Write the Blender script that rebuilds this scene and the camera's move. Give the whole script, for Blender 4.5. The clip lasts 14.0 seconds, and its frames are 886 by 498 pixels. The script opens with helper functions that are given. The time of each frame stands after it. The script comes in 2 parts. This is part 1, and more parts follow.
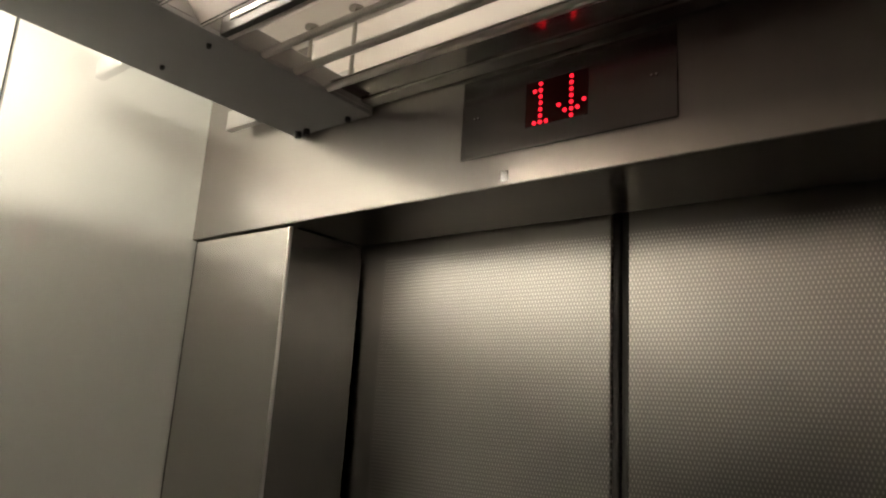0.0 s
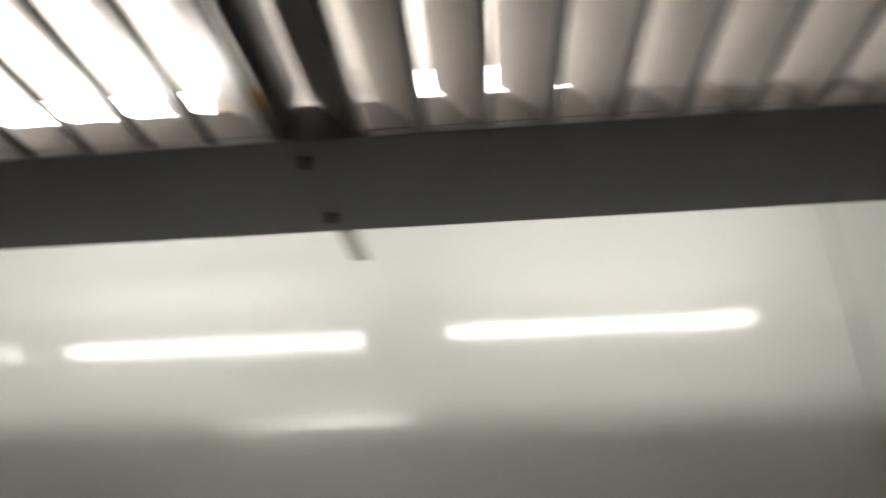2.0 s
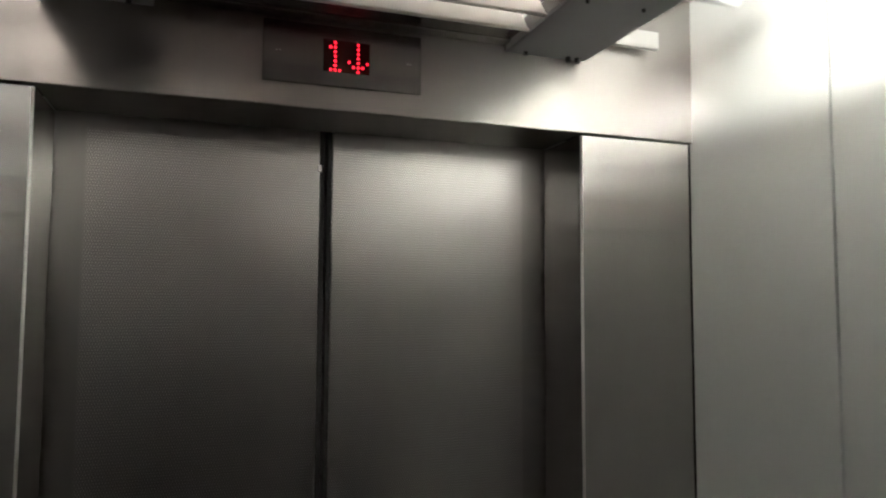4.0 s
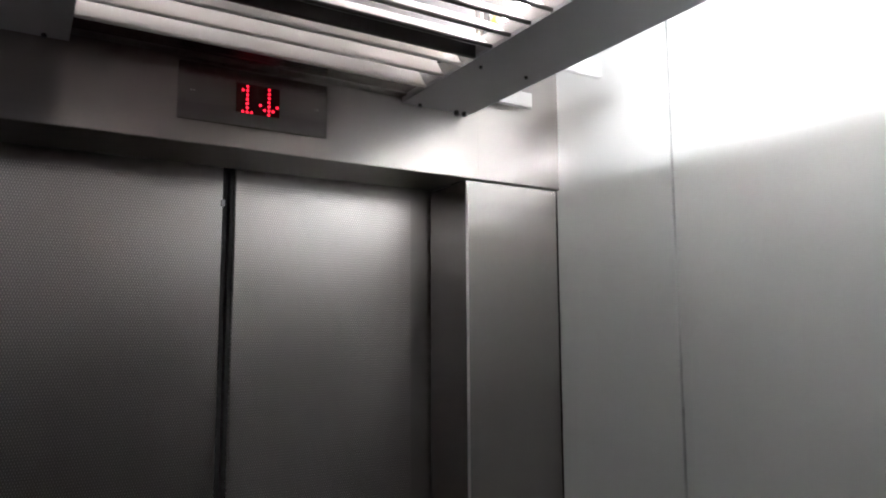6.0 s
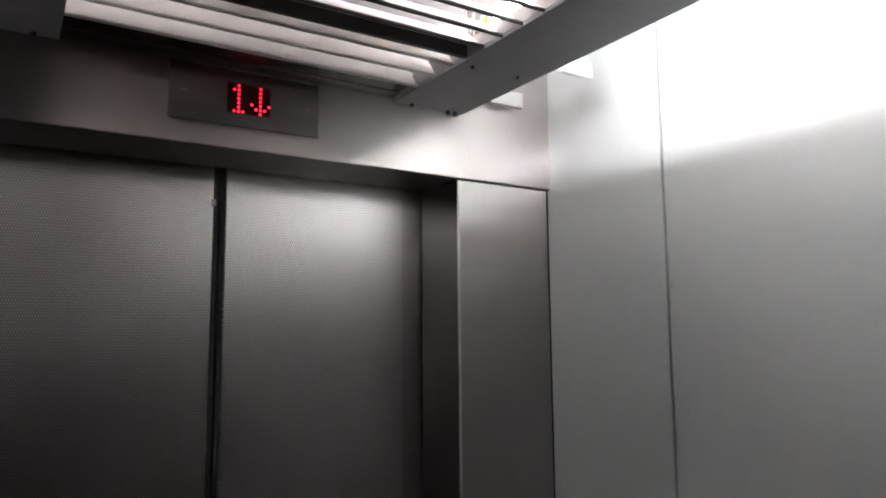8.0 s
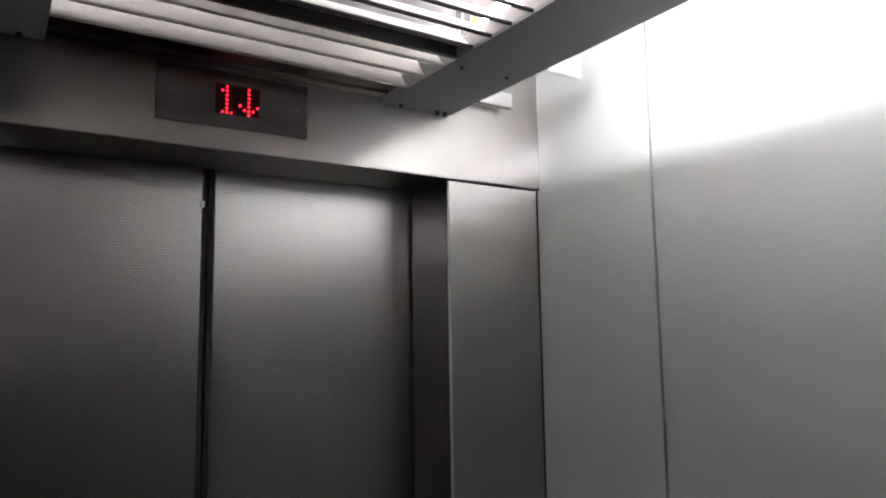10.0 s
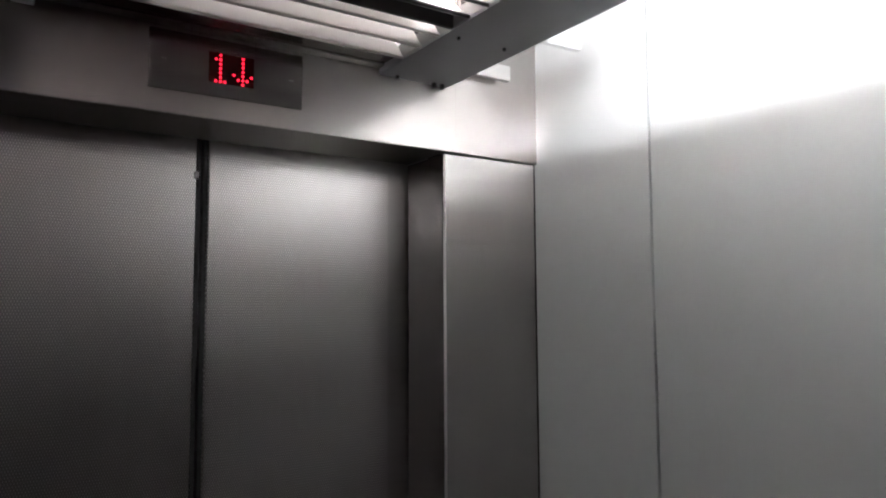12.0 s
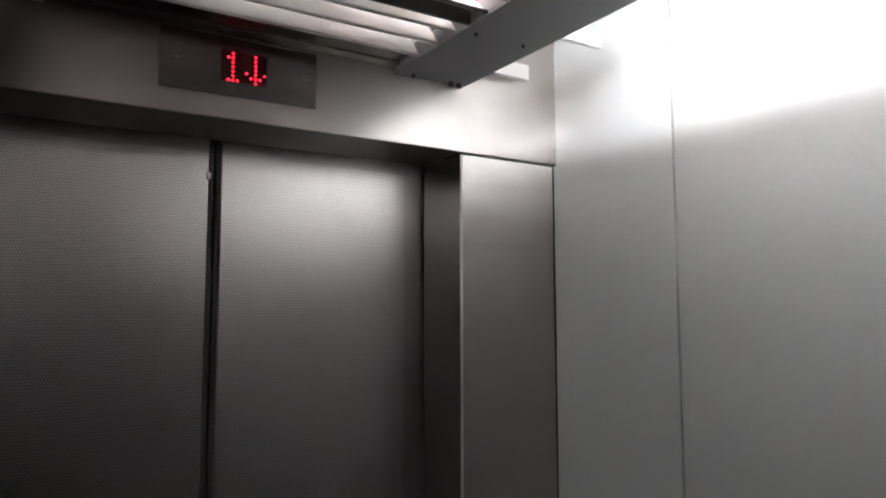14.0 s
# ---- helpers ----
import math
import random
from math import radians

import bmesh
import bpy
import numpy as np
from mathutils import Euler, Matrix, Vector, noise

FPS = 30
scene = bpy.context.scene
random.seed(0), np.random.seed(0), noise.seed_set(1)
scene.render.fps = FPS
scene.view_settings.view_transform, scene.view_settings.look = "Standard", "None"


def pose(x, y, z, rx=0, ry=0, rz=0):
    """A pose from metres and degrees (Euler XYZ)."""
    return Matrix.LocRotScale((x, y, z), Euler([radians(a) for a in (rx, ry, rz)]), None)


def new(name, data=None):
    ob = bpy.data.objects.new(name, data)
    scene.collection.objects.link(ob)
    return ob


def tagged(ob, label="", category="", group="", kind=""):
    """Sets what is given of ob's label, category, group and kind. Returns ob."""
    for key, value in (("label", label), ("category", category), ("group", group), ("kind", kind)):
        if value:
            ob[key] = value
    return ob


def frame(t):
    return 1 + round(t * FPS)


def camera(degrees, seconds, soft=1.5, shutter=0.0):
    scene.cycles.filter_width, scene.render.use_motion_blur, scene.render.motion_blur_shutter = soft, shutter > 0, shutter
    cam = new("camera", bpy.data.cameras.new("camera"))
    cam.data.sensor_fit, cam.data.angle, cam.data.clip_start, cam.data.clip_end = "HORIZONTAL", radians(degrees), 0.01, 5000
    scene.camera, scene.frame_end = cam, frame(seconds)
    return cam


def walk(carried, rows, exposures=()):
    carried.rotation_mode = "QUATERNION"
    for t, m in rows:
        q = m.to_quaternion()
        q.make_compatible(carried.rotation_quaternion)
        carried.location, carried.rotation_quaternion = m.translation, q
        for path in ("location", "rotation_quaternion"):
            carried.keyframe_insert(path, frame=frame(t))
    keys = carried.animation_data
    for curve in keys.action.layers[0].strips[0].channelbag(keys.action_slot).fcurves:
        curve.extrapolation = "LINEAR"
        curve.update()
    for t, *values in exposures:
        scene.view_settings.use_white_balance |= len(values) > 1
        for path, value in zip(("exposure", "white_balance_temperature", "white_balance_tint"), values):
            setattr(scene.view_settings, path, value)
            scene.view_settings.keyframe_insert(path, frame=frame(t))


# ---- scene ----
cam = camera(64.91, 14.0, soft=2.1, shutter=0.4)
PATH = [
    (0, pose(-1.050, 0.638, 1.750, 102.87, -3.47, -142.02)),
    (0.5, pose(-1.024, 0.624, 1.756, 104.05, -2.70, -141.12)),
    (1, pose(-0.987, 0.605, 1.770, 104.76, -0.69, -137.66)),
    (1.2, pose(-0.976, 0.598, 1.777, 106.33, 0.98, -133.63)),
    (1.3, pose(-0.965, 0.598, 1.789, 107.49, 1.48, -131.40)),
    (1.4, pose(-0.944, 0.606, 1.807, 108.42, 2.01, -128.78)),
    (1.5, pose(-0.921, 0.624, 1.822, 109.75, 1.74, -123.75)),
    (1.6, pose(-0.897, 0.652, 1.830, 110.96, 1.80, -117.50)),
    (1.7, pose(-0.878, 0.685, 1.833, 112.43, 1.80, -110.51)),
    (1.8, pose(-0.867, 0.717, 1.832, 113.01, 0.76, -102.76)),
    (2, pose(-0.851, 0.769, 1.834, 114.48, 1.25, -85.33)),
    (2.2, pose(-0.845, 0.809, 1.835, 113.40, 1.33, -66.94)),
    (2.4, pose(-0.832, 0.839, 1.823, 112.74, 0.83, -53.37)),
    (2.5, pose(-0.834, 0.838, 1.816, 111.81, 0.28, -48.14)),
    (2.6, pose(-0.836, 0.829, 1.811, 110.76, 0.06, -42.84)),
    (2.8, pose(-0.845, 0.795, 1.788, 107.73, -1.62, -33.44)),
    (3, pose(-0.834, 0.769, 1.766, 103.04, -1.57, -25.11)),
    (3.5, pose(-0.852, 0.720, 1.736, 96.88, -1.35, -16.45)),
    (4, pose(-0.909, 0.716, 1.694, 93.97, -0.24, -19.01)),
    (4.2, pose(-0.937, 0.713, 1.685, 94.59, 0.41, -21.93)),
    (6.3, pose(-1.044, 0.646, 1.685, 96.65, 0.18, -31.33)),
    (6.5, pose(-1.052, 0.647, 1.692, 96.25, -0.03, -31.40)),
    (7, pose(-1.056, 0.651, 1.683, 96.62, -0.00, -31.49)),
    (7.5, pose(-1.041, 0.650, 1.683, 96.71, 0.23, -31.79)),
    (10, pose(-1.039, 0.651, 1.684, 96.72, 0.84, -32.89)),
    (10.5, pose(-1.030, 0.648, 1.679, 94.86, 0.62, -32.65)),
    (11, pose(-1.020, 0.655, 1.676, 93.72, -0.11, -32.41)),
    (11.5, pose(-1.026, 0.661, 1.669, 93.61, -0.02, -32.79)),
    (12, pose(-1.029, 0.652, 1.679, 94.78, 0.31, -32.99)),
    (12.5, pose(-1.016, 0.647, 1.680, 94.93, 0.42, -32.41)),
    (13, pose(-1.024, 0.666, 1.675, 95.50, 0.65, -32.25)),
    (13.5, pose(-1.025, 0.682, 1.676, 95.46, 0.23, -32.15)),
    (14, pose(-1.010, 0.681, 1.678, 95.17, 0.09, -31.63)),
]
EXPOSURES = [(0.0, 1.28, 7550, 12), (1.0, 1.2, 7300, 11), (1.5, 1.07, 6900, 10), (1.8, 0.25, 6700, 10), (2.0, -0.28, 6500, 10), (2.5, -1.3, 6500, 10), (3.0, -0.5, 6500, 10), (3.5, 1.1, 6500, 10), (4.0, 1.65, 6400, 10), (6.5, 1.5, 5900, 18), (10.0, 1.42, 5900, 18), (10.5, 1.46, 5900, 18), (11.5, 1.6, 5900, 18), (12.5, 1.53, 5900, 18), (14.0, 1.55, 5900, 18)]
walk(cam, PATH, EXPOSURES)

# ---- light: slim fluorescent tubes above the troughs are the only lamps ----
TUBE_STRENGTH = 29.5
TUBE_COLOUR = (1.0, 0.955, 0.90)
LED_STRENGTH = 1.1

world = bpy.data.worlds.new("shaft_dark")
world.use_nodes = True
world.node_tree.nodes["Background"].inputs[0].default_value = (0.0, 0.0, 0.0, 1)
scene.world = world

# ---- plan (metres): x = 0 is the panelled wall, y = 0 and y = D the two door walls ----
D = 1.849            # clear depth between the two door walls
C = 0.2476           # width of the steel panel beside a door
MID = -0.6976         # middle of the cabin
W = 1.3952           # clear width
LINTEL = 2.0         # underside of the transom
TRANSOM = 2.150      # underside of the strip that closes the grille
CEIL = 2.29
JAMB = 0.150         # depth of the door reveal
LEAF = 0.158         # face of the door leaves behind the wall face
PROUD = 0.007        # the transom stands this far in front of the side panels
BEAM = 2.136         # underside of the light troughs
XO, XI = 0.2455, 0.4045   # trough's outer and inner edge, from its wall


# ---- materials ----
def mat(name):
    m = bpy.data.materials.new(name)
    m.use_nodes = True
    n = m.node_tree.nodes
    return m, n, m.node_tree.links, n["Principled BSDF"]


def node(n, kind, **values):
    k = n.new(kind)
    for key, v in values.items():
        k.inputs[key.replace("_", " ")].default_value = v
    return k


def ramp(n, a, b, lo=0.0, hi=1.0):
    r = n.new("ShaderNodeMapRange")
    r.inputs["From Min"].default_value, r.inputs["From Max"].default_value = lo, hi
    r.inputs["To Min"].default_value, r.inputs["To Max"].default_value = a, b
    return r


def steel(name, grain, base=(0.50, 0.486, 0.47), rough=0.17, aniso=0.9, spread=0.2, haze=0.36):
    """Brushed stainless steel; grain: 'x' or 'z', the way the brush went."""
    m, n, l, p = mat(name)
    geo = n.new("ShaderNodeNewGeometry")
    mp = n.new("ShaderNodeMapping")
    mp.inputs["Scale"].default_value = (2, 160, 160) if grain == "x" else (160, 160, 2)
    l.new(geo.outputs["Position"], mp.inputs["Vector"])
    fine = node(n, "ShaderNodeTexNoise", Scale=1.0, Detail=2.0)
    l.new(mp.outputs[0], fine.inputs["Vector"])
    broad = node(n, "ShaderNodeTexNoise", Scale=5.0, Detail=4.0)
    smear = n.new("ShaderNodeMapping")      # hand-wiped streaks run up and down
    smear.inputs["Scale"].default_value = (5.0, 5.0, 0.8)
    l.new(geo.outputs["Position"], smear.inputs["Vector"])
    l.new(smear.outputs[0], broad.inputs["Vector"])
    both = n.new("ShaderNodeMath")
    both.operation = "ADD"
    l.new(broad.outputs["Fac"], both.inputs[0])
    l.new(fine.outputs["Fac"], both.inputs[1])
    r1 = ramp(n, rough - 0.012, rough + 0.014, 0.75, 1.25)
    l.new(both.outputs[0], r1.inputs["Value"])
    gloss = n.new("ShaderNodeBsdfAnisotropic")
    gloss.distribution = "BECKMANN"
    gloss.inputs["Anisotropy"].default_value = -aniso
    l.new(r1.outputs[0], gloss.inputs["Roughness"])
    mix = n.new("ShaderNodeMix")
    mix.data_type = "RGBA"
    mix.inputs["A"].default_value = (*[c * 0.985 for c in base], 1)
    mix.inputs["B"].default_value = (*[min(1, c * 1.015) for c in base], 1)
    l.new(fine.outputs["Fac"], mix.inputs["Factor"])
    l.new(mix.outputs["Result"], gloss.inputs["Color"])
    t = n.new("ShaderNodeCombineXYZ")      # the highlight spreads across the grain
    across = (0, 1, 1) if grain == "x" else (1, 1, 0)
    for k in range(3):
        t.inputs[k].default_value = across[k]
    l.new(t.outputs[0], gloss.inputs["Tangent"])
    wide = p                               # part of the light is mirrored or hazed by the finish under the brush marks
    wide.inputs["Metallic"].default_value = 1.0
    wide.inputs["Roughness"].default_value = haze
    wide.inputs["Anisotropic"].default_value = 0.4
    l.new(mix.outputs["Result"], wide.inputs["Base Color"])
    l.new(t.outputs[0], wide.inputs["Tangent"])
    blend = n.new("ShaderNodeMixShader")
    blend.inputs[0].default_value = spread
    l.new(gloss.outputs[0], blend.inputs[1])
    l.new(wide.outputs[0], blend.inputs[2])
    l.new(blend.outputs[0], n["Material Output"].inputs["Surface"])
    return m


def embossed(name):
    """Stainless sheet rolled with small staggered lozenges."""
    m, n, l, p = mat(name)
    geo = n.new("ShaderNodeNewGeometry")
    sep = n.new("ShaderNodeSeparateXYZ")
    l.new(geo.outputs["Position"], sep.inputs[0])

    def wave(socket, period):
        k = n.new("ShaderNodeMath")
        k.operation = "MULTIPLY"
        k.inputs[1].default_value = 2 * math.pi / period
        l.new(socket, k.inputs[0])
        s = n.new("ShaderNodeMath")
        s.operation = "SINE"
        l.new(k.outputs[0], s.inputs[0])
        return s.outputs[0]
    prod = n.new("ShaderNodeMath")
    prod.operation = "MULTIPLY"
    l.new(wave(sep.outputs[0], 0.0046), prod.inputs[0])
    l.new(wave(sep.outputs[2], 0.0104), prod.inputs[1])
    raised = ramp(n, 0.0, 1.0, 0.2, 0.85)
    l.new(prod.outputs[0], raised.inputs["Value"])
    # the rolled field stops short of the leaf's head and outer edges
    off = n.new("ShaderNodeMath")
    off.operation = "SUBTRACT"
    off.inputs[1].default_value = MID
    l.new(sep.outputs[0], off.inputs[0])
    side = n.new("ShaderNodeMath")
    side.operation = "ABSOLUTE"
    l.new(off.outputs[0], side.inputs[0])
    field_x = ramp(n, 1.0, 0.0, 0.400, 0.406)
    l.new(side.outputs[0], field_x.inputs["Value"])
    field_z = ramp(n, 1.0, 0.0, 1.976, 1.979)
    l.new(sep.outputs[2], field_z.inputs["Value"])
    field = n.new("ShaderNodeMath")
    field.operation = "MULTIPLY"
    l.new(field_x.outputs[0], field.inputs[0])
    l.new(field_z.outputs[0], field.inputs[1])
    up = n.new("ShaderNodeMath")
    up.operation = "MULTIPLY"
    l.new(raised.outputs[0], up.inputs[0])
    l.new(field.outputs[0], up.inputs[1])
    bump = node(n, "ShaderNodeBump", Strength=0.13, Distance=0.0008)
    l.new(up.outputs[0], bump.inputs["Height"])
    gloss = n.new("ShaderNodeBsdfAnisotropic")
    gloss.distribution = "BECKMANN"
    gloss.inputs["Anisotropy"].default_value = -0.34
    t = n.new("ShaderNodeCombineXYZ")
    t.inputs[0].default_value = 1.0
    l.new(t.outputs[0], gloss.inputs["Tangent"])
    l.new(bump.outputs[0], gloss.inputs["Normal"])
    broad = node(n, "ShaderNodeTexNoise", Scale=3.0, Detail=5.0)
    l.new(geo.outputs["Position"], broad.inputs["Vector"])
    r1 = ramp(n, 0.30, 0.33, 0.3, 0.7)
    l.new(broad.outputs["Fac"], r1.inputs["Value"])
    l.new(r1.outputs[0], gloss.inputs["Roughness"])
    mix = n.new("ShaderNodeMix")           # lozenges coloured brighter than the ground, for the light their relief catches
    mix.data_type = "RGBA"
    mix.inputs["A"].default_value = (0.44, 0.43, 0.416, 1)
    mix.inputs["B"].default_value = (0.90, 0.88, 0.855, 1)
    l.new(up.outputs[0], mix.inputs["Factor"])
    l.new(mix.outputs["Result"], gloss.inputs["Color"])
    wide = p
    wide.inputs["Metallic"].default_value = 1.0
    wide.inputs["Roughness"].default_value = 0.34
    l.new(mix.outputs["Result"], wide.inputs["Base Color"])
    l.new(bump.outputs[0], wide.inputs["Normal"])
    blend = n.new("ShaderNodeMixShader")
    blend.inputs[0].default_value = 0.05
    l.new(gloss.outputs[0], blend.inputs[1])
    l.new(wide.outputs[0], blend.inputs[2])
    l.new(blend.outputs[0], n["Material Output"].inputs["Surface"])
    return m


def painted(name, base, rough=0.4, vary=0.04, bump_s=0.03, scale=40.0, metal=0.0, coat=0.0, ior=1.5):
    m, n, l, p = mat(name)
    geo = n.new("ShaderNodeNewGeometry")
    a = node(n, "ShaderNodeTexNoise", Scale=scale * 12, Detail=2.0)
    b = node(n, "ShaderNodeTexNoise", Scale=scale / 12, Detail=5.0)
    for k in (a, b):
        l.new(geo.outputs["Position"], k.inputs["Vector"])
    mix = n.new("ShaderNodeMix")
    mix.data_type = "RGBA"
    mix.inputs["A"].default_value = (*[c * (1 - vary) for c in base], 1)
    mix.inputs["B"].default_value = (*[min(1, c * (1 + vary)) for c in base], 1)
    l.new(b.outputs["Fac"], mix.inputs["Factor"])
    l.new(mix.outputs["Result"], p.inputs["Base Color"])
    r1 = ramp(n, rough * 0.9, rough * 1.12, 0.3, 0.7)
    l.new(b.outputs["Fac"], r1.inputs["Value"])
    l.new(r1.outputs[0], p.inputs["Roughness"])
    bump = node(n, "ShaderNodeBump", Strength=bump_s, Distance=0.0006)
    l.new(a.outputs["Fac"], bump.inputs["Height"])
    l.new(bump.outputs[0], p.inputs["Normal"])
    p.inputs["Metallic"].default_value = metal
    p.inputs["IOR"].default_value = ior
    p.inputs["Coat Weight"].default_value = coat
    p.inputs["Coat Roughness"].default_value = 0.1
    return m


def glowing(name, colour, strength):
    m, n, l, p = mat(name)
    p.inputs["Base Color"].default_value = (*[0.8 * c for c in colour], 1)
    p.inputs["Emission Color"].default_value = (*colour, 1)
    p.inputs["Emission Strength"].default_value = strength
    return m


STEEL_V = steel("steel_brushed_upright", "z", base=(0.60, 0.583, 0.563), rough=0.20, aniso=0.90, spread=0.0)
STEEL_H = steel("steel_brushed_level", "x", base=(0.50, 0.474, 0.452), rough=0.292, aniso=0.55, spread=0.62, haze=0.19)
STEEL_DARK = steel("steel_dark_plate", "x", base=(0.28, 0.274, 0.266), rough=0.17, aniso=0.3)
# paler than the panels: its colour carries the light a fold catches
STEEL_FOLD = painted("steel_fold_glint", (0.86, 0.85, 0.83), rough=0.34, metal=1.0)
STEEL_STRIP = steel("steel_polished_strip", "x", base=(0.42, 0.40, 0.38), rough=0.18, aniso=0.3)
EMBOSSED = embossed("steel_embossed")
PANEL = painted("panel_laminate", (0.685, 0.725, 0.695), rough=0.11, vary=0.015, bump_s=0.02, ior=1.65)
# for the west wall, out of view: darkened to cut bounce light
PANEL_UNSEEN = painted("panel_unseen_darkened", (0.25, 0.253, 0.248), rough=0.2, vary=0.03, bump_s=0.02)
TROUGH = painted("trough_grey_paint", (0.36, 0.358, 0.356), rough=0.42, vary=0.05)
SLAT = painted("slat_white_paint", (0.84, 0.81, 0.78), rough=0.45, vary=0.03)
UPSTAND = painted("upstand_grey", (0.38, 0.365, 0.35), rough=0.4)
# grey set dark to paint in the shade under the main blades' edges
HEM = painted("slat_hem_shaded_grey", (0.10, 0.094, 0.088), rough=0.4)
HEM_PALE = painted("slat_hem_pale", (0.74, 0.70, 0.655), rough=0.4)
WHITE = painted("ceiling_white_paint", (0.77, 0.73, 0.69), rough=0.5, vary=0.03)
BRACKET = painted("bracket_bright_coated", (0.80, 0.795, 0.78), rough=0.15, metal=0.45)
BRIGHT = painted("polished_aluminium", (0.88, 0.88, 0.88), rough=0.12, metal=0.9)
RUBBER = painted("black_rubber", (0.035, 0.034, 0.034), rough=0.6, vary=0.15)
DARK = painted("dark_gap", (0.03, 0.03, 0.03), rough=0.8, vary=0.1)
BLACKSTEEL = painted("blackened_steel", (0.085, 0.08, 0.078), rough=0.5)
BLACKSCREW = painted("blackened_screw", (0.05, 0.05, 0.05), rough=0.4, metal=0.8)
CHROME = painted("bright_screw", (0.7, 0.7, 0.7), rough=0.2, metal=1.0)
ROD = painted("dull_rod_steel", (0.32, 0.29, 0.26), rough=0.4, metal=0.7)
WINDOW = painted("display_window", (0.045, 0.008, 0.006), rough=0.2, vary=0.1)
FLOOR = painted("floor_rubber", (0.03, 0.03, 0.031), rough=0.55, vary=0.2)
TAB = painted("tab_white_plastic", (0.88, 0.88, 0.87), rough=0.35, vary=0.02)
AMBER = painted("amber_label", (0.75, 0.42, 0.08), rough=0.5)
GLASS_END = painted("tube_end_glass", (0.72, 0.62, 0.55), rough=0.15, vary=0.05)
TUBE = glowing("tube_light", TUBE_COLOUR, TUBE_STRENGTH)
LED = glowing("led_red", (1.0, 0.012, 0.03), LED_STRENGTH)


# ---- mesh helpers ----
def box(bm, x0, x1, y0, y1, z0, z1, bevel=0.0, segments=1):
    c = Vector(((x0 + x1) / 2, (y0 + y1) / 2, (z0 + z1) / 2))
    made = bmesh.ops.create_cube(bm, size=1.0, matrix=Matrix.Translation(c) @ Matrix.Diagonal((abs(x1 - x0), abs(y1 - y0), abs(z1 - z0), 1)))
    if bevel:
        edges = {e for v in made["verts"] for e in v.link_edges}
        bmesh.ops.bevel(bm, geom=list(edges), offset=bevel, segments=segments, affect="EDGES", profile=0.6)
    return bm


def rod(bm, a, b, r, sides=16, r2=None):
    a, b = Vector(a), Vector(b)
    turn = (b - a).to_track_quat("Z", "Y").to_matrix().to_4x4()
    bmesh.ops.create_cone(bm, cap_ends=True, segments=sides, radius1=r, radius2=r if r2 is None else r2, depth=(b - a).length,
                          matrix=Matrix.Translation((a + b) / 2) @ turn)
    return bm


def part(name, bm, material, parent=None, label="", smooth=False):
    me = bpy.data.meshes.new(name)
    bm.to_mesh(me)
    bm.free()
    me.materials.append(material)
    if smooth:
        for f in me.polygons:
            f.use_smooth = True
    ob = new(name, me)
    if parent is not None:
        ob.parent = parent
    if label:
        tagged(ob, label)
    return ob


def B():
    return bmesh.new()


# ---- shell ----
t = 0.05
floor = tagged(part("floor", box(B(), -W - t, t, -0.30, D + 0.30, -0.06, 0), FLOOR), "dark grey rubber lift floor", "floor", kind="structure")
VENT_X, VENT_Y, VENT_H = -0.702, 1.437, 0.054      # middle and half-width of the vent opening in the ceiling
slab = B()
for x0, x1, y0, y1 in ((-W - t, VENT_X - VENT_H, -0.30, D + 0.30), (VENT_X + VENT_H, t, -0.30, D + 0.30),
                       (VENT_X - VENT_H, VENT_X + VENT_H, -0.30, VENT_Y - VENT_H), (VENT_X - VENT_H, VENT_X + VENT_H, VENT_Y + VENT_H, D + 0.30)):
    box(slab, x0, x1, y0, y1, CEIL, CEIL + 0.05)
ceiling = tagged(part("ceiling", slab, WHITE), "white painted ceiling above the slatted light grille", "ceiling", kind="structure")
SEAMS = (0.325, D - 0.327)


def panelled_wall(name, face, out, finish):
    """A long side wall: backing sheet and three laminate panels with dark open joints."""
    wall = tagged(part(name, box(B(), min(face + out * 0.022, face + out * 0.07), max(face + out * 0.022, face + out * 0.07), -0.30, D + 0.30, 0, CEIL), DARK),
                  "lift side wall of pale grey glossy laminate panels", "wall", kind="structure")
    cuts = (-0.002, SEAMS[0], SEAMS[1], D + 0.002)
    for i in range(3):
        g0, g1 = (0.0, 0.0048, 0.0055)[i], (0.0048, 0.0055, 0.0)[i]
        x0, x1 = sorted((face, face + out * 0.02))
        if i:
            x2, x3 = sorted((face + out * 0.010, face + out * 0.0215))
            part("joint_strip", box(B(), x2, x3, cuts[i] - g0 / 2 + 0.0001, cuts[i] + g0 / 2 - 0.0001, 0.0, CEIL - 0.004), RUBBER, wall, "black recessed joint strip")
        part("wall_panel", box(B(), x0, x1, cuts[i] + g0 / 2, cuts[i + 1] - g1 / 2, 0.0, CEIL - 0.004, 0.0006, 1), finish, wall)
    return wall


panelled_wall("wall_east", 0.0, 1, PANEL)
# never in view; its dark panels stand in for a body soaking up light
tagged(panelled_wall("wall_west", -W, -1, PANEL_UNSEEN), "unseen lift side wall, panels darkened to cut bounce light", "wall", kind="structure")


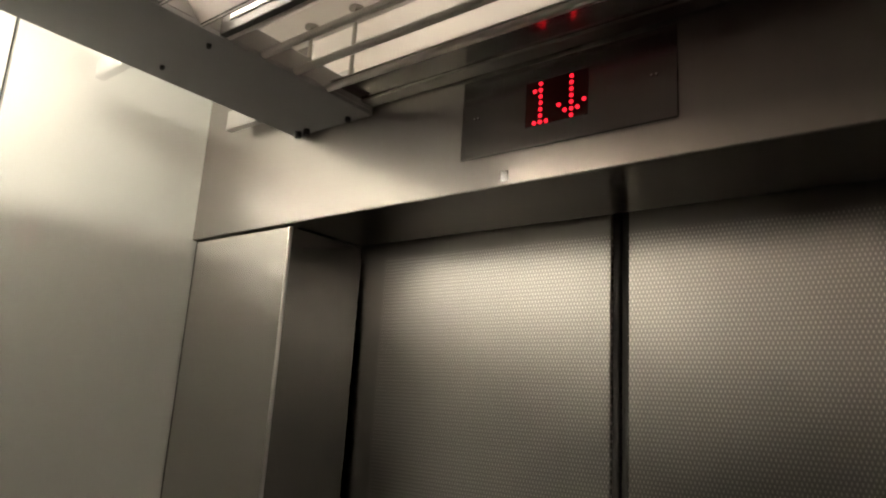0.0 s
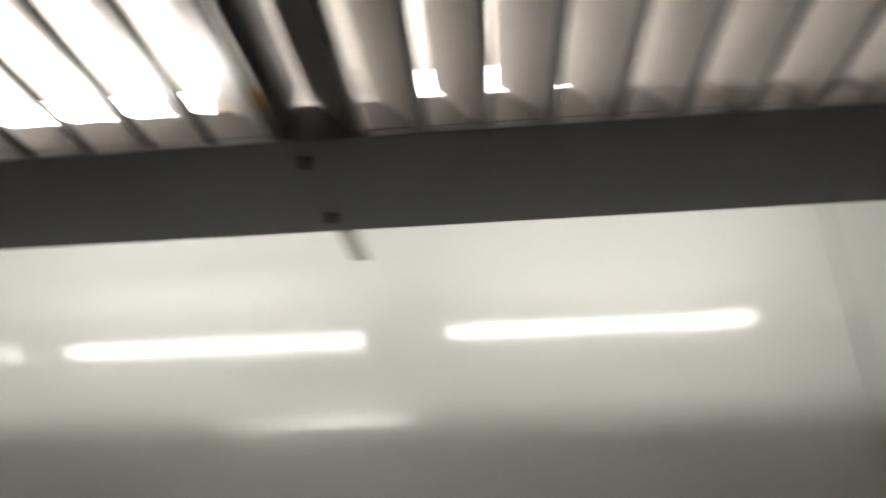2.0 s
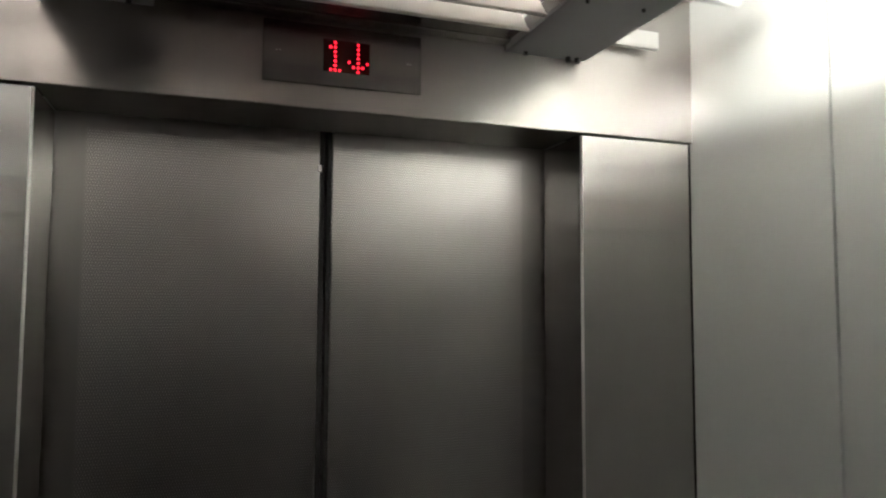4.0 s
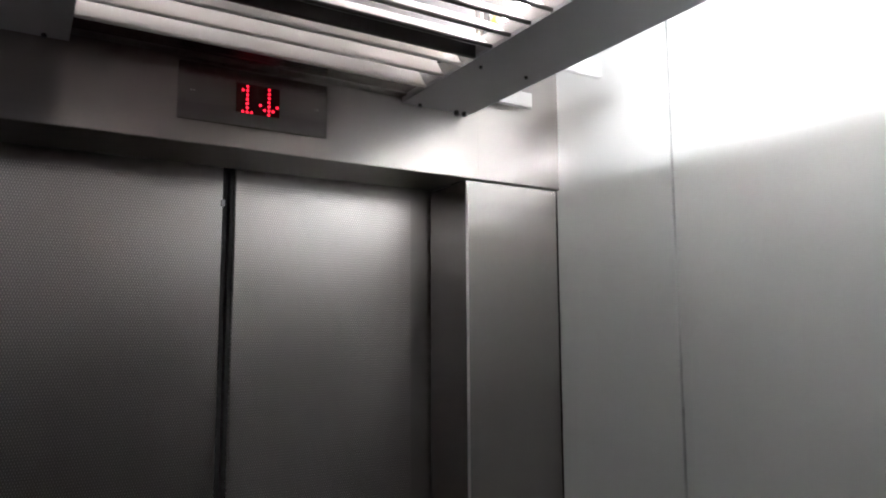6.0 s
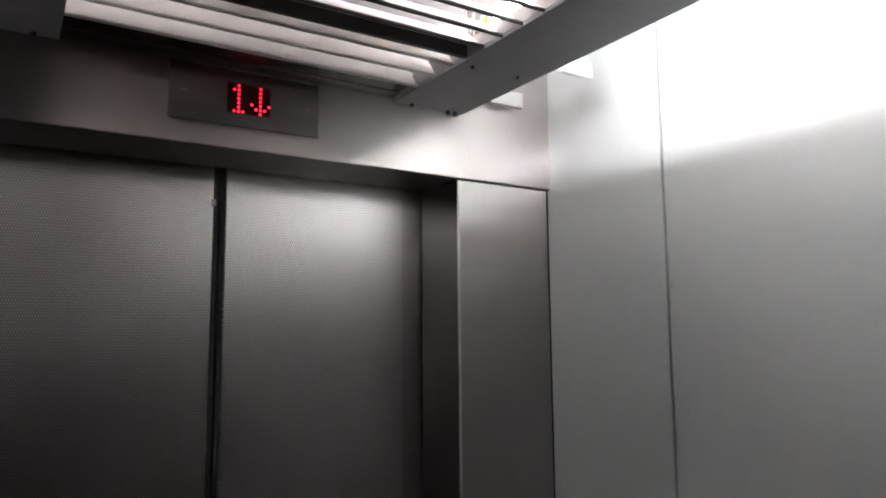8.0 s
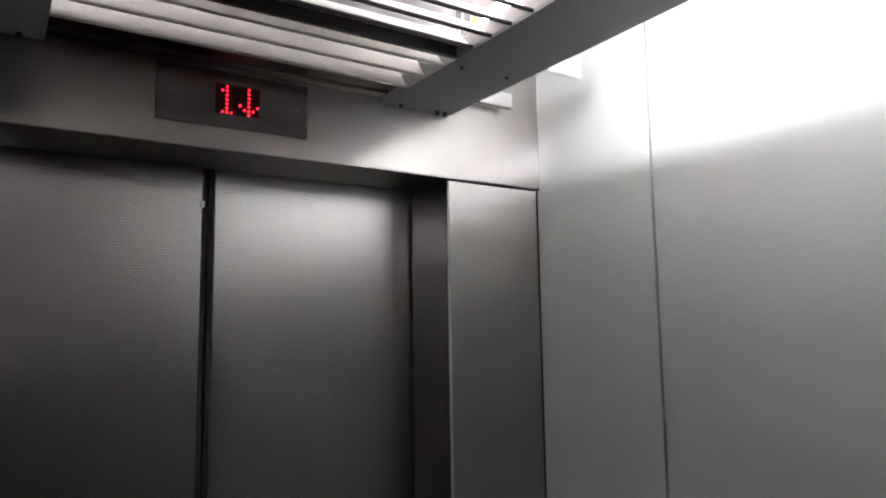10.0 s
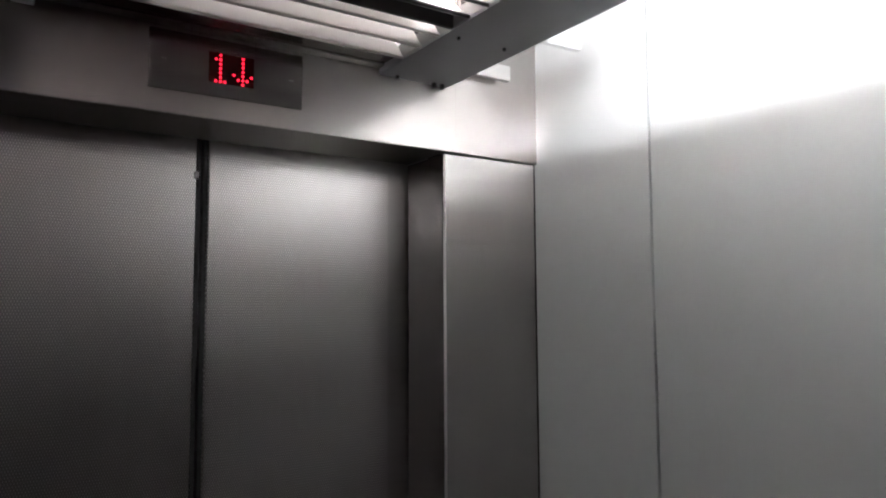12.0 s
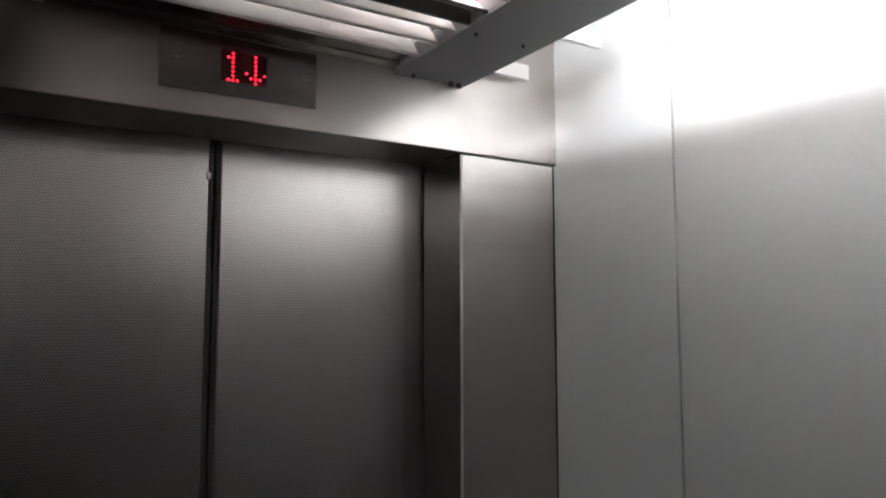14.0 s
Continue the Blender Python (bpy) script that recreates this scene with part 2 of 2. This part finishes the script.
def folded(section, y, s, a0, a1):
    """A bent sheet: its outline in plan, drawn out upwards, with softly rounded folds."""
    bm = B()
    lo = [bm.verts.new((px, y + s * d, a0)) for px, d in section]
    hi = [bm.verts.new((px, y + s * d, a1)) for px, d in section]
    k = len(section)
    for i in range(k):
        bm.faces.new((lo[i], lo[(i + 1) % k], hi[(i + 1) % k], hi[i]))
    bm.faces.new(lo)
    bm.faces.new(hi)
    bmesh.ops.recalc_face_normals(bm, faces=bm.faces)
    fold = bm.edges.get((lo[1], hi[1]))
    rest = [e for e in bm.edges if e is not fold]
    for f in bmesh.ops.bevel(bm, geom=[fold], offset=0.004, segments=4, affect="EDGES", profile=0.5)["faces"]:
        f.material_index = 1               # brighter metal paints in the glint along the fold
    bmesh.ops.bevel(bm, geom=[e for e in rest if e.is_valid and lo[0] not in e.verts], offset=0.0008, segments=1, affect="EDGES")
    return bm


def door_wall(name, y, s, joint, header, header_label):
    """A door wall whose face is at y; s points out of the cabin. Steel side panels, reveal, soffit and transom."""
    wall = tagged(new(name), "brushed stainless steel lift door surround", "wall", kind="structure")

    def b(x0, x1, d0, d1, z0, z1, bevel=0.0, seg=2):
        y0, y1 = sorted((y + s * d0, y + s * d1))
        return box(B(), x0, x1, y0, y1, z0, z1, bevel, seg)
    # side panels, each one sheet folded round into the reveal
    for outer, edge, k in ((-0.006, -C, 1), (-W + 0.006, -W + C, -1)):
        section = [(outer, 0), (edge, 0), (edge, JAMB), (edge + k * 0.018, JAMB), (edge + k * 0.018, 0.018), (outer, 0.018)]
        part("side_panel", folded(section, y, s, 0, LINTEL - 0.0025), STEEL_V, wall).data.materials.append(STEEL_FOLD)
    # transom, one sheet folded back into the soffit between the side panels
    for x0, x1, out, called in ((-W, joint - 0.0002, -PROUD, "transom"), (joint + 0.0002, 0, -PROUD + 0.0004, "transom_end")):
        sheet = b(x0, x1, out, 0.016, LINTEL, CEIL - 0.002)
        fold = [e for e in sheet.edges if all(abs(v.co.z - LINTEL) < 1e-5 and abs(v.co.y - y - s * out) < 1e-5 for v in e.verts)]
        bmesh.ops.bevel(sheet, geom=fold, offset=0.0028, segments=4, affect="EDGES", profile=0.5)
        part(called, sheet, STEEL_H, wall)
    part("header", b(-W + XO + 0.02, -XO - 0.02, -PROUD - 0.004, -PROUD - 0.001, TRANSOM + 0.008, CEIL - 0.002, 0.0005), header, wall, header_label)
    part("soffit", b(-W + C + 0.0005, -C - 0.0005, 0.0155, 0.1495, LINTEL + 0.0004, LINTEL + 0.02, 0.0002), STEEL_H, wall)
    part("backing", b(-W - 0.02, -C + 0.06, LEAF + 0.045, LEAF + 0.06, 0, CEIL), DARK, wall)
    part("backing", b(-C + 0.070, 0.02, 0.03, 0.05, 0, CEIL), DARK, wall)
    part("backing", b(-W - 0.02, -W + C - 0.070, 0.03, 0.05, 0, CEIL), DARK, wall)
    part("head_closure", b(-W, 0, JAMB + 0.03, LEAF + 0.044, LINTEL + 0.03, CEIL - 0.002), DARK, wall)
    # a level strip closes the grille against the transom, with a narrow pale fin along the joint
    y0, y1 = sorted((y - s * 0.026, y - s * 0.088))
    part("closing_strip", box(B(), -W + XI, -XI, y0, y1, TRANSOM + 0.001, TRANSOM + 0.004, 0.0008), STEEL_STRIP, wall, "polished steel strip")
    y0, y1 = sorted((y - s * (PROUD + 0.003), y - s * 0.032))
    part("fin", box(B(), -W + XI, -XI, y0, y1, TRANSOM - 0.003, TRANSOM + 0.0008, 0.0008), STEEL_H, wall)
    y0, y1 = sorted((y - s * (PROUD + 0.0005), y - s * 0.026))
    part("shadow_gap", box(B(), -W + XI, -XI, y0, y1, TRANSOM + 0.003, TRANSOM + 0.006), DARK, wall, "dark joint along the transom")
    return wall


# north header is out of view, kept dark to dim the slats beside it
door_wall("wall_north", D, 1, -0.222, BLACKSTEEL, "unseen header above the grille, dark to cut bounce light")
south = door_wall("wall_south", 0.0, -1, -0.345, WHITE, "white painted header above the grille")


def lift_door(name, y, s, gap0, gap1):
    door = tagged(new(name), "closed two-leaf lift door of embossed stainless steel", "door", kind="structure")
    y0, y1 = sorted((y + s * LEAF, y + s * (LEAF + 0.03)))
    for x0, x1, seal in ((gap1, -C + 0.06, gap1), (-W + C - 0.06, gap0, gap0)):
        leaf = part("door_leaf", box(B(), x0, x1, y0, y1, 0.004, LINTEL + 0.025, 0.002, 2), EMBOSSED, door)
        n0, n1 = (seal - 0.010, seal - 0.0003) if seal == gap1 else (seal + 0.0003, seal + 0.010)
        ya, yb = sorted((y + s * (LEAF + 0.003), y + s * (LEAF + 0.028)))
        part("edge_seal", box(B(), n0, n1, ya, yb, 0.004, LINTEL + 0.025, 0.003, 2), RUBBER, leaf, "black rubber edge seal")
    return door


door_n = lift_door("door_1", D, 1, -0.7085, -0.6845)
lift_door("door_2", 0.0, -1, -0.7045, -0.6815)
part("edge_tab", box(B(), -0.7125, -0.7055, D + LEAF - 0.008, D + LEAF + 0.003, 1.926, 1.938, 0.0006), TAB, door_n, "small white tab on the door edge")

part("edge_tab", box(B(), -0.632, -0.622, PROUD - 0.0002, PROUD + 0.0012, 2.006, 2.019, 0.0003), CHROME, south, "small shiny sticker on the transom")

# ---- things: floor indicators ----
ONE = [(2, 0), (1, 1), (2, 1), (2, 2), (2, 3), (2, 4), (2, 5), (1, 6), (2, 6), (3, 6)]
DOWN = [(7, r) for r in range(7)] + [(5, 4), (9, 4), (6, 5), (8, 5)]


def indicator(y, s):
    """Face plate with a dot-matrix window showing 1 and a down arrow."""
    thing = tagged(new("floor_indicator"), "dark steel floor indicator plate with red dot-matrix 1 and down arrow", "floor indicator", "floor indicators")
    thing.location = (-0.696, y - s * PROUD, 2.0903)
    k = -s          # towards the cabin
    left = -1 if s < 0 else 1   # the reader's right along x

    def b(x0, x1, d0, d1, z0, z1, bevel=0.0):
        y0, y1 = sorted((k * d0, k * d1))
        return box(B(), x0, x1, y0, y1, z0, z1, bevel, 2)
    part("face_plate", b(-0.132, 0.132, 0.0008, 0.0035, -0.0505, 0.0505, 0.001), STEEL_DARK, thing)
    window = part("display_window", b(-0.036, 0.042, 0.0028, 0.0042, -0.0262, 0.0272, 0.0004), WINDOW, thing, "dark red display window")
    p = 0.0077
    for c, r in ONE + DOWN:
        x, z = left * (c - 4.5) * p + 0.003, 0.0228 - r * p
        part("led", rod(B(), (x, k * 0.0040, z), (x, k * 0.0050, z), 0.0023, 12), LED, window)
    for sx in (-0.1085, 0.1105):
        bm = B()
        for dx in (-0.0025, 0.0025):
            rod(bm, (sx + dx, k * 0.003, 0), (sx + dx, k * 0.0046, 0), 0.0013, 10)
        part("screw", bm, CHROME, thing, "bright pin screw")
    return thing


indicator(D, 1)
indicator(0.0, -1)

# ---- things: light troughs ----
BR_Y = (0.021, 0.236, 0.922, D - 0.236, D - 0.021)


def trough(side):
    """A long grey tray beside the wall; side 1 at x = 0, -1 at x = -W."""
    thing = tagged(new("light_trough"), "long grey painted steel light trough along the wall", "light trough", "light troughs")
    thing.location = (0 if side > 0 else -W, 0, BEAM)

    def X(a, b):
        return sorted((-side * a, -side * b))

    def b(a0, a1, y0, y1, z0, z1, bevel=0.0):
        x0, x1 = X(a0, a1)
        return box(B(), x0, x1, y0, y1, z0, z1, bevel, 2)
    part("tray", b(XO, XI, PROUD + 0.001, D - PROUD - 0.001, 0, 0.006, 0.0012), TROUGH, thing)
    part("outer_lip", b(XO - 0.007, XO - 0.0002, PROUD + 0.001, D - PROUD - 0.001, 0.003, 0.007, 0.0008), TROUGH, thing)
    part("inner_upstand", b(XI - 0.004, XI, PROUD + 0.001, D - PROUD - 0.001, 0.0062, 0.033, 0.001), UPSTAND, thing, "mid grey metal upstand")
    for yy in BR_Y:
        w = -1 if yy > D / 2 else 1
        bm = B()
        x0, x1 = X(0.094, XI - 0.02)
        hw = 0.011 if abs(yy - 0.922) < 0.01 else 0.0115
        ya, yb = yy - hw, yy + hw
        ya, yb = max(ya, PROUD + 0.001), min(yb, D - PROUD - 0.001)
        wy = yb if w > 0 else ya
        if abs(yy - D / 2) > 0.1:
            ya, yb = sorted((wy, wy - w * 0.013))
        box(bm, x0, x1, ya, yb, 0.034, 0.037, 0.0006)
        if abs(yy - D / 2) > 0.1:
            box(bm, x0, x1, wy - w * 0.0025, wy, 0.037, 0.067, 0.0006)
        x0, x1 = X(XO + 0.012, XO + 0.02)
        box(bm, x0, x1, ya, yb, 0.006, 0.034)
        polished = abs(min(yy, D - yy) - 0.236) < 0.01
        part("bracket", bm, BRIGHT if polished else BRACKET, thing, "polished angle bracket towards the wall" if polished else "white angle bracket towards the wall")
    for yy in (0.249, 0.913, D - 0.249):
        big = 0.004 if 0.5 < yy < 1.3 else 0.0
        for a in (0.281, 0.379):
            x = -side * a
            part("screw", rod(B(), (x, yy, 0.001), (x, yy, -0.0045 - big), 0.0034 + big * 0.3, 12, 0.0026 + big * 0.3), BLACKSCREW, thing, "blackened screw head")
    for yy in (0.0205, D - 0.0205):
        for a in (0.265, 0.284):
            x = -side * a
            part("bolt", rod(B(), (x, yy, 0.001), (x, yy, -0.009), 0.0052, 8), BLACKSCREW, thing, "black bolt")
        x = -side * 0.37
        part("bolt", rod(B(), (x, yy, 0.001), (x, yy, -0.006), 0.0042, 8), BLACKSCREW, thing, "black bolt")
    return thing


trough(1)
trough(-1)


# ---- things: slim tubes lying over the troughs ----
def tube(x, y0, y1, ends=(0.026, 0.026), lift=0.0, caps=None):
    """A slim tube lit from y0 to y1, with darkened glass and a metal cap, amber unless given, at each end."""
    thing = tagged(new("fluorescent_lamp"), "lit slim white fluorescent tube above the light trough", "lamp", "fluorescent tubes")
    thing.location = (x, (y0 + y1) / 2, BEAM + 0.006 + lift)
    h = (y1 - y0) / 2
    part("tube", rod(B(), (0, -h, 0.070), (0, h, 0.070), 0.0110, 20), TUBE, thing, smooth=True)
    for e, k in ((-1, ends[0]), (1, ends[1])):
        part("end_glass", rod(B(), (0, e * h, 0.070), (0, e * (h + k - 0.012), 0.070), 0.0109, 20), GLASS_END, thing, "dim pinkish glass at the tube end", smooth=True)
        part("end_cap", rod(B(), (0, e * (h + k - 0.012), 0.070), (0, e * (h + k), 0.070), 0.0118, 20), caps or AMBER, thing, "" if caps else "amber tube end", smooth=True)
        y2, y3 = sorted((e * (h + k), e * (h + k + 0.007)))
        part("lampholder", box(B(), -0.0125, 0.0125, y2, y3, 0, 0.083, 0.001), BRACKET, thing)
    return thing


tube(-0.358, 0.314, 0.846, lift=0.007, caps=BRACKET)
tube(-0.358, 1.006, 1.552, (0.050, 0.030))
tube(-W + 0.330, 1.006, 1.552, (0.050, 0.030), -0.008)

# ---- things: slatted grilles ----
SLAT_W, TILT = 0.056, radians(42)
x0, x1 = -W + XI + 0.001, -XI - 0.001


def slat_mesh(hem_finish, hem, tilt=TILT):
    """One blade: a shallow curved section with a rolled lower edge, bottom edge at the origin, leaning towards +y."""
    bm = B()
    n = 7
    ring = []
    for i in range(n):
        u = i / (n - 1)
        bow = 0.0010 * math.sin(math.pi * u)
        th = 0.0012
        ring.append((u * SLAT_W, bow + th))
    for i in reversed(range(n)):
        u = i / (n - 1)
        bow = 0.0010 * math.sin(math.pi * u)
        th = 0.0012
        ring.append((u * SLAT_W, bow - th))
    cs, sn = math.cos(tilt), math.sin(tilt)
    pts = [(a * cs - b * sn, a * sn + b * cs) for a, b in ring]
    va = [bm.verts.new((x0, p, q)) for p, q in pts]
    vb = [bm.verts.new((x1, p, q)) for p, q in pts]
    k = len(pts)
    for i in range(k):
        bm.faces.new((va[i], va[(i + 1) % k], vb[(i + 1) % k], vb[i]))
    bm.faces.new(va[::-1])
    bm.faces.new(vb)
    # rolled hem along the lower edge, in its own finish
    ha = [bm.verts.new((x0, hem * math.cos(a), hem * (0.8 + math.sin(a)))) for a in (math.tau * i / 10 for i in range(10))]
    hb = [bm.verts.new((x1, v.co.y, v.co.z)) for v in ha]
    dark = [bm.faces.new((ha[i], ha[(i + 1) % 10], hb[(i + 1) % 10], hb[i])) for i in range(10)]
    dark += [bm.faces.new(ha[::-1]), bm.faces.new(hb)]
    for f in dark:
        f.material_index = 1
    bmesh.ops.recalc_face_normals(bm, faces=bm.faces)
    me = bpy.data.meshes.new("slat")
    bm.to_mesh(me)
    bm.free()
    me.materials.append(SLAT)
    me.materials.append(hem_finish)
    return me


# main blades: underside shade is put into the dark hem colour
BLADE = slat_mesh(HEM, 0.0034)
BLADE_PALE = slat_mesh(HEM_PALE, 0.0050, radians(41))
BLADE_STEEP = slat_mesh(HEM_PALE, 0.0030, radians(54))
ZS = BEAM + 0.002


def grille(label, ys, lean, bars, blade, bw=0.0045, top=0.05, flange=()):
    thing = tagged(new("ceiling_grille"), label, "ceiling grille", "ceiling grilles")
    thing.location = (0, sum(ys) / len(ys), ZS)
    oy = thing.location[1]
    for yy in ys:
        ob = new("slat", blade)
        ob.parent = thing
        ob.location = (0, yy - oy, 0)
        if lean < 0:
            ob.rotation_euler = (0, 0, math.pi)
            ob.location = (x0 + x1, yy - oy, 0)
    for yy in bars:
        part("cross_bar", box(B(), x0, x1, yy - oy - bw, yy - oy + bw, -0.001, top, 0.001), BLACKSTEEL, thing, "dark brownish grey steel cross bar")
    for yy in flange:
        part("flange", box(B(), x0 + 0.02, x1 - 0.02, yy - oy - 0.0007, yy - oy + 0.0007, 0.011, 0.026, 0.0003), SLAT, thing, "white painted flange")
    return thing


HALF_A = [0.2750 + 0.0489 * i for i in range(13)]
HALF_B = [0.931 + 0.0500 * i for i in range(13)]
END_A = [0.242, 0.193, 0.145, 0.091]
END_B = [D - 0.230, D - 0.170, D - 0.105]
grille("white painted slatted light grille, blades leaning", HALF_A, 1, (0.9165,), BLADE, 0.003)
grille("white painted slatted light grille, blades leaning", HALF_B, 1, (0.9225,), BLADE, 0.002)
grille("short slatted grille section beside the door transom", END_A, -1, (0.2495,), BLADE_PALE, 0.0045, 0.075, (0.2555,))
grille("short slatted grille section beside the door transom", END_B, 1, (D - 0.270,), BLADE_STEEP, 0.0040, 0.086)

# ---- things: suspension rods ----
for x, y in ((-0.295, 0.040), (-0.388, 0.040), (-0.385, 1.588)):
    thing = tagged(new("suspension_rod"), "thin steel rod with washer hanging from the ceiling", "rod", "suspension rods")
    thing.location = (x, y, CEIL)
    part("shaft", rod(B(), (0, 0, -0.11), (0, 0, 0), 0.003, 10), ROD, thing, smooth=True)
    part("washer", rod(B(), (0, 0, -0.003), (0, 0, -0.0002), 0.011, 18), ROD, thing)


# ---- things: ceiling vent above the grille ----
def ceiling_vent():
    thing = tagged(new("ceiling_vent"), "white square vent plate with dark opening in the ceiling", "vent")
    thing.location = (VENT_X, VENT_Y, CEIL)
    h, o = VENT_H, 0.0945
    bm = B()
    rings = [[bm.verts.new((k * sx, k * sy, z)) for sx, sy in ((-1, -1), (1, -1), (1, 1), (-1, 1))] for k, z in ((h, -0.0004), (o, -0.0004), (o, -0.0032), (h, -0.0032))]
    for i in range(4):
        for j in range(4):
            lo, hi = rings[i], rings[(i + 1) % 4]
            bm.faces.new((lo[j], lo[(j + 1) % 4], hi[(j + 1) % 4], hi[j]))
    bmesh.ops.recalc_face_normals(bm, faces=bm.faces)
    part("plate", bm, WHITE, thing)
    bm = B()
    for a0, a1, b0, b1 in ((-h, -h + 0.003, -h, h), (h - 0.003, h, -h, h), (-h + 0.003, h - 0.003, -h, -h + 0.003), (-h + 0.003, h - 0.003, h - 0.003, h)):
        box(bm, a0, a1, b0, b1, 0.001, 0.09)
    box(bm, -h, h, -h, h, 0.09, 0.094)
    part("duct", bm, DARK, thing, "dark duct behind the plate")
    for sx, sy in ((0.0755, 0.002), (-0.0755, -0.002), (-0.002, 0.0755), (0.002, -0.0755)):
        part("screw", rod(B(), (sx, sy, -0.0055), (sx, sy, -0.003), 0.0035, 12), HEM, thing, "grey screw head")
    return thing


ceiling_vent()
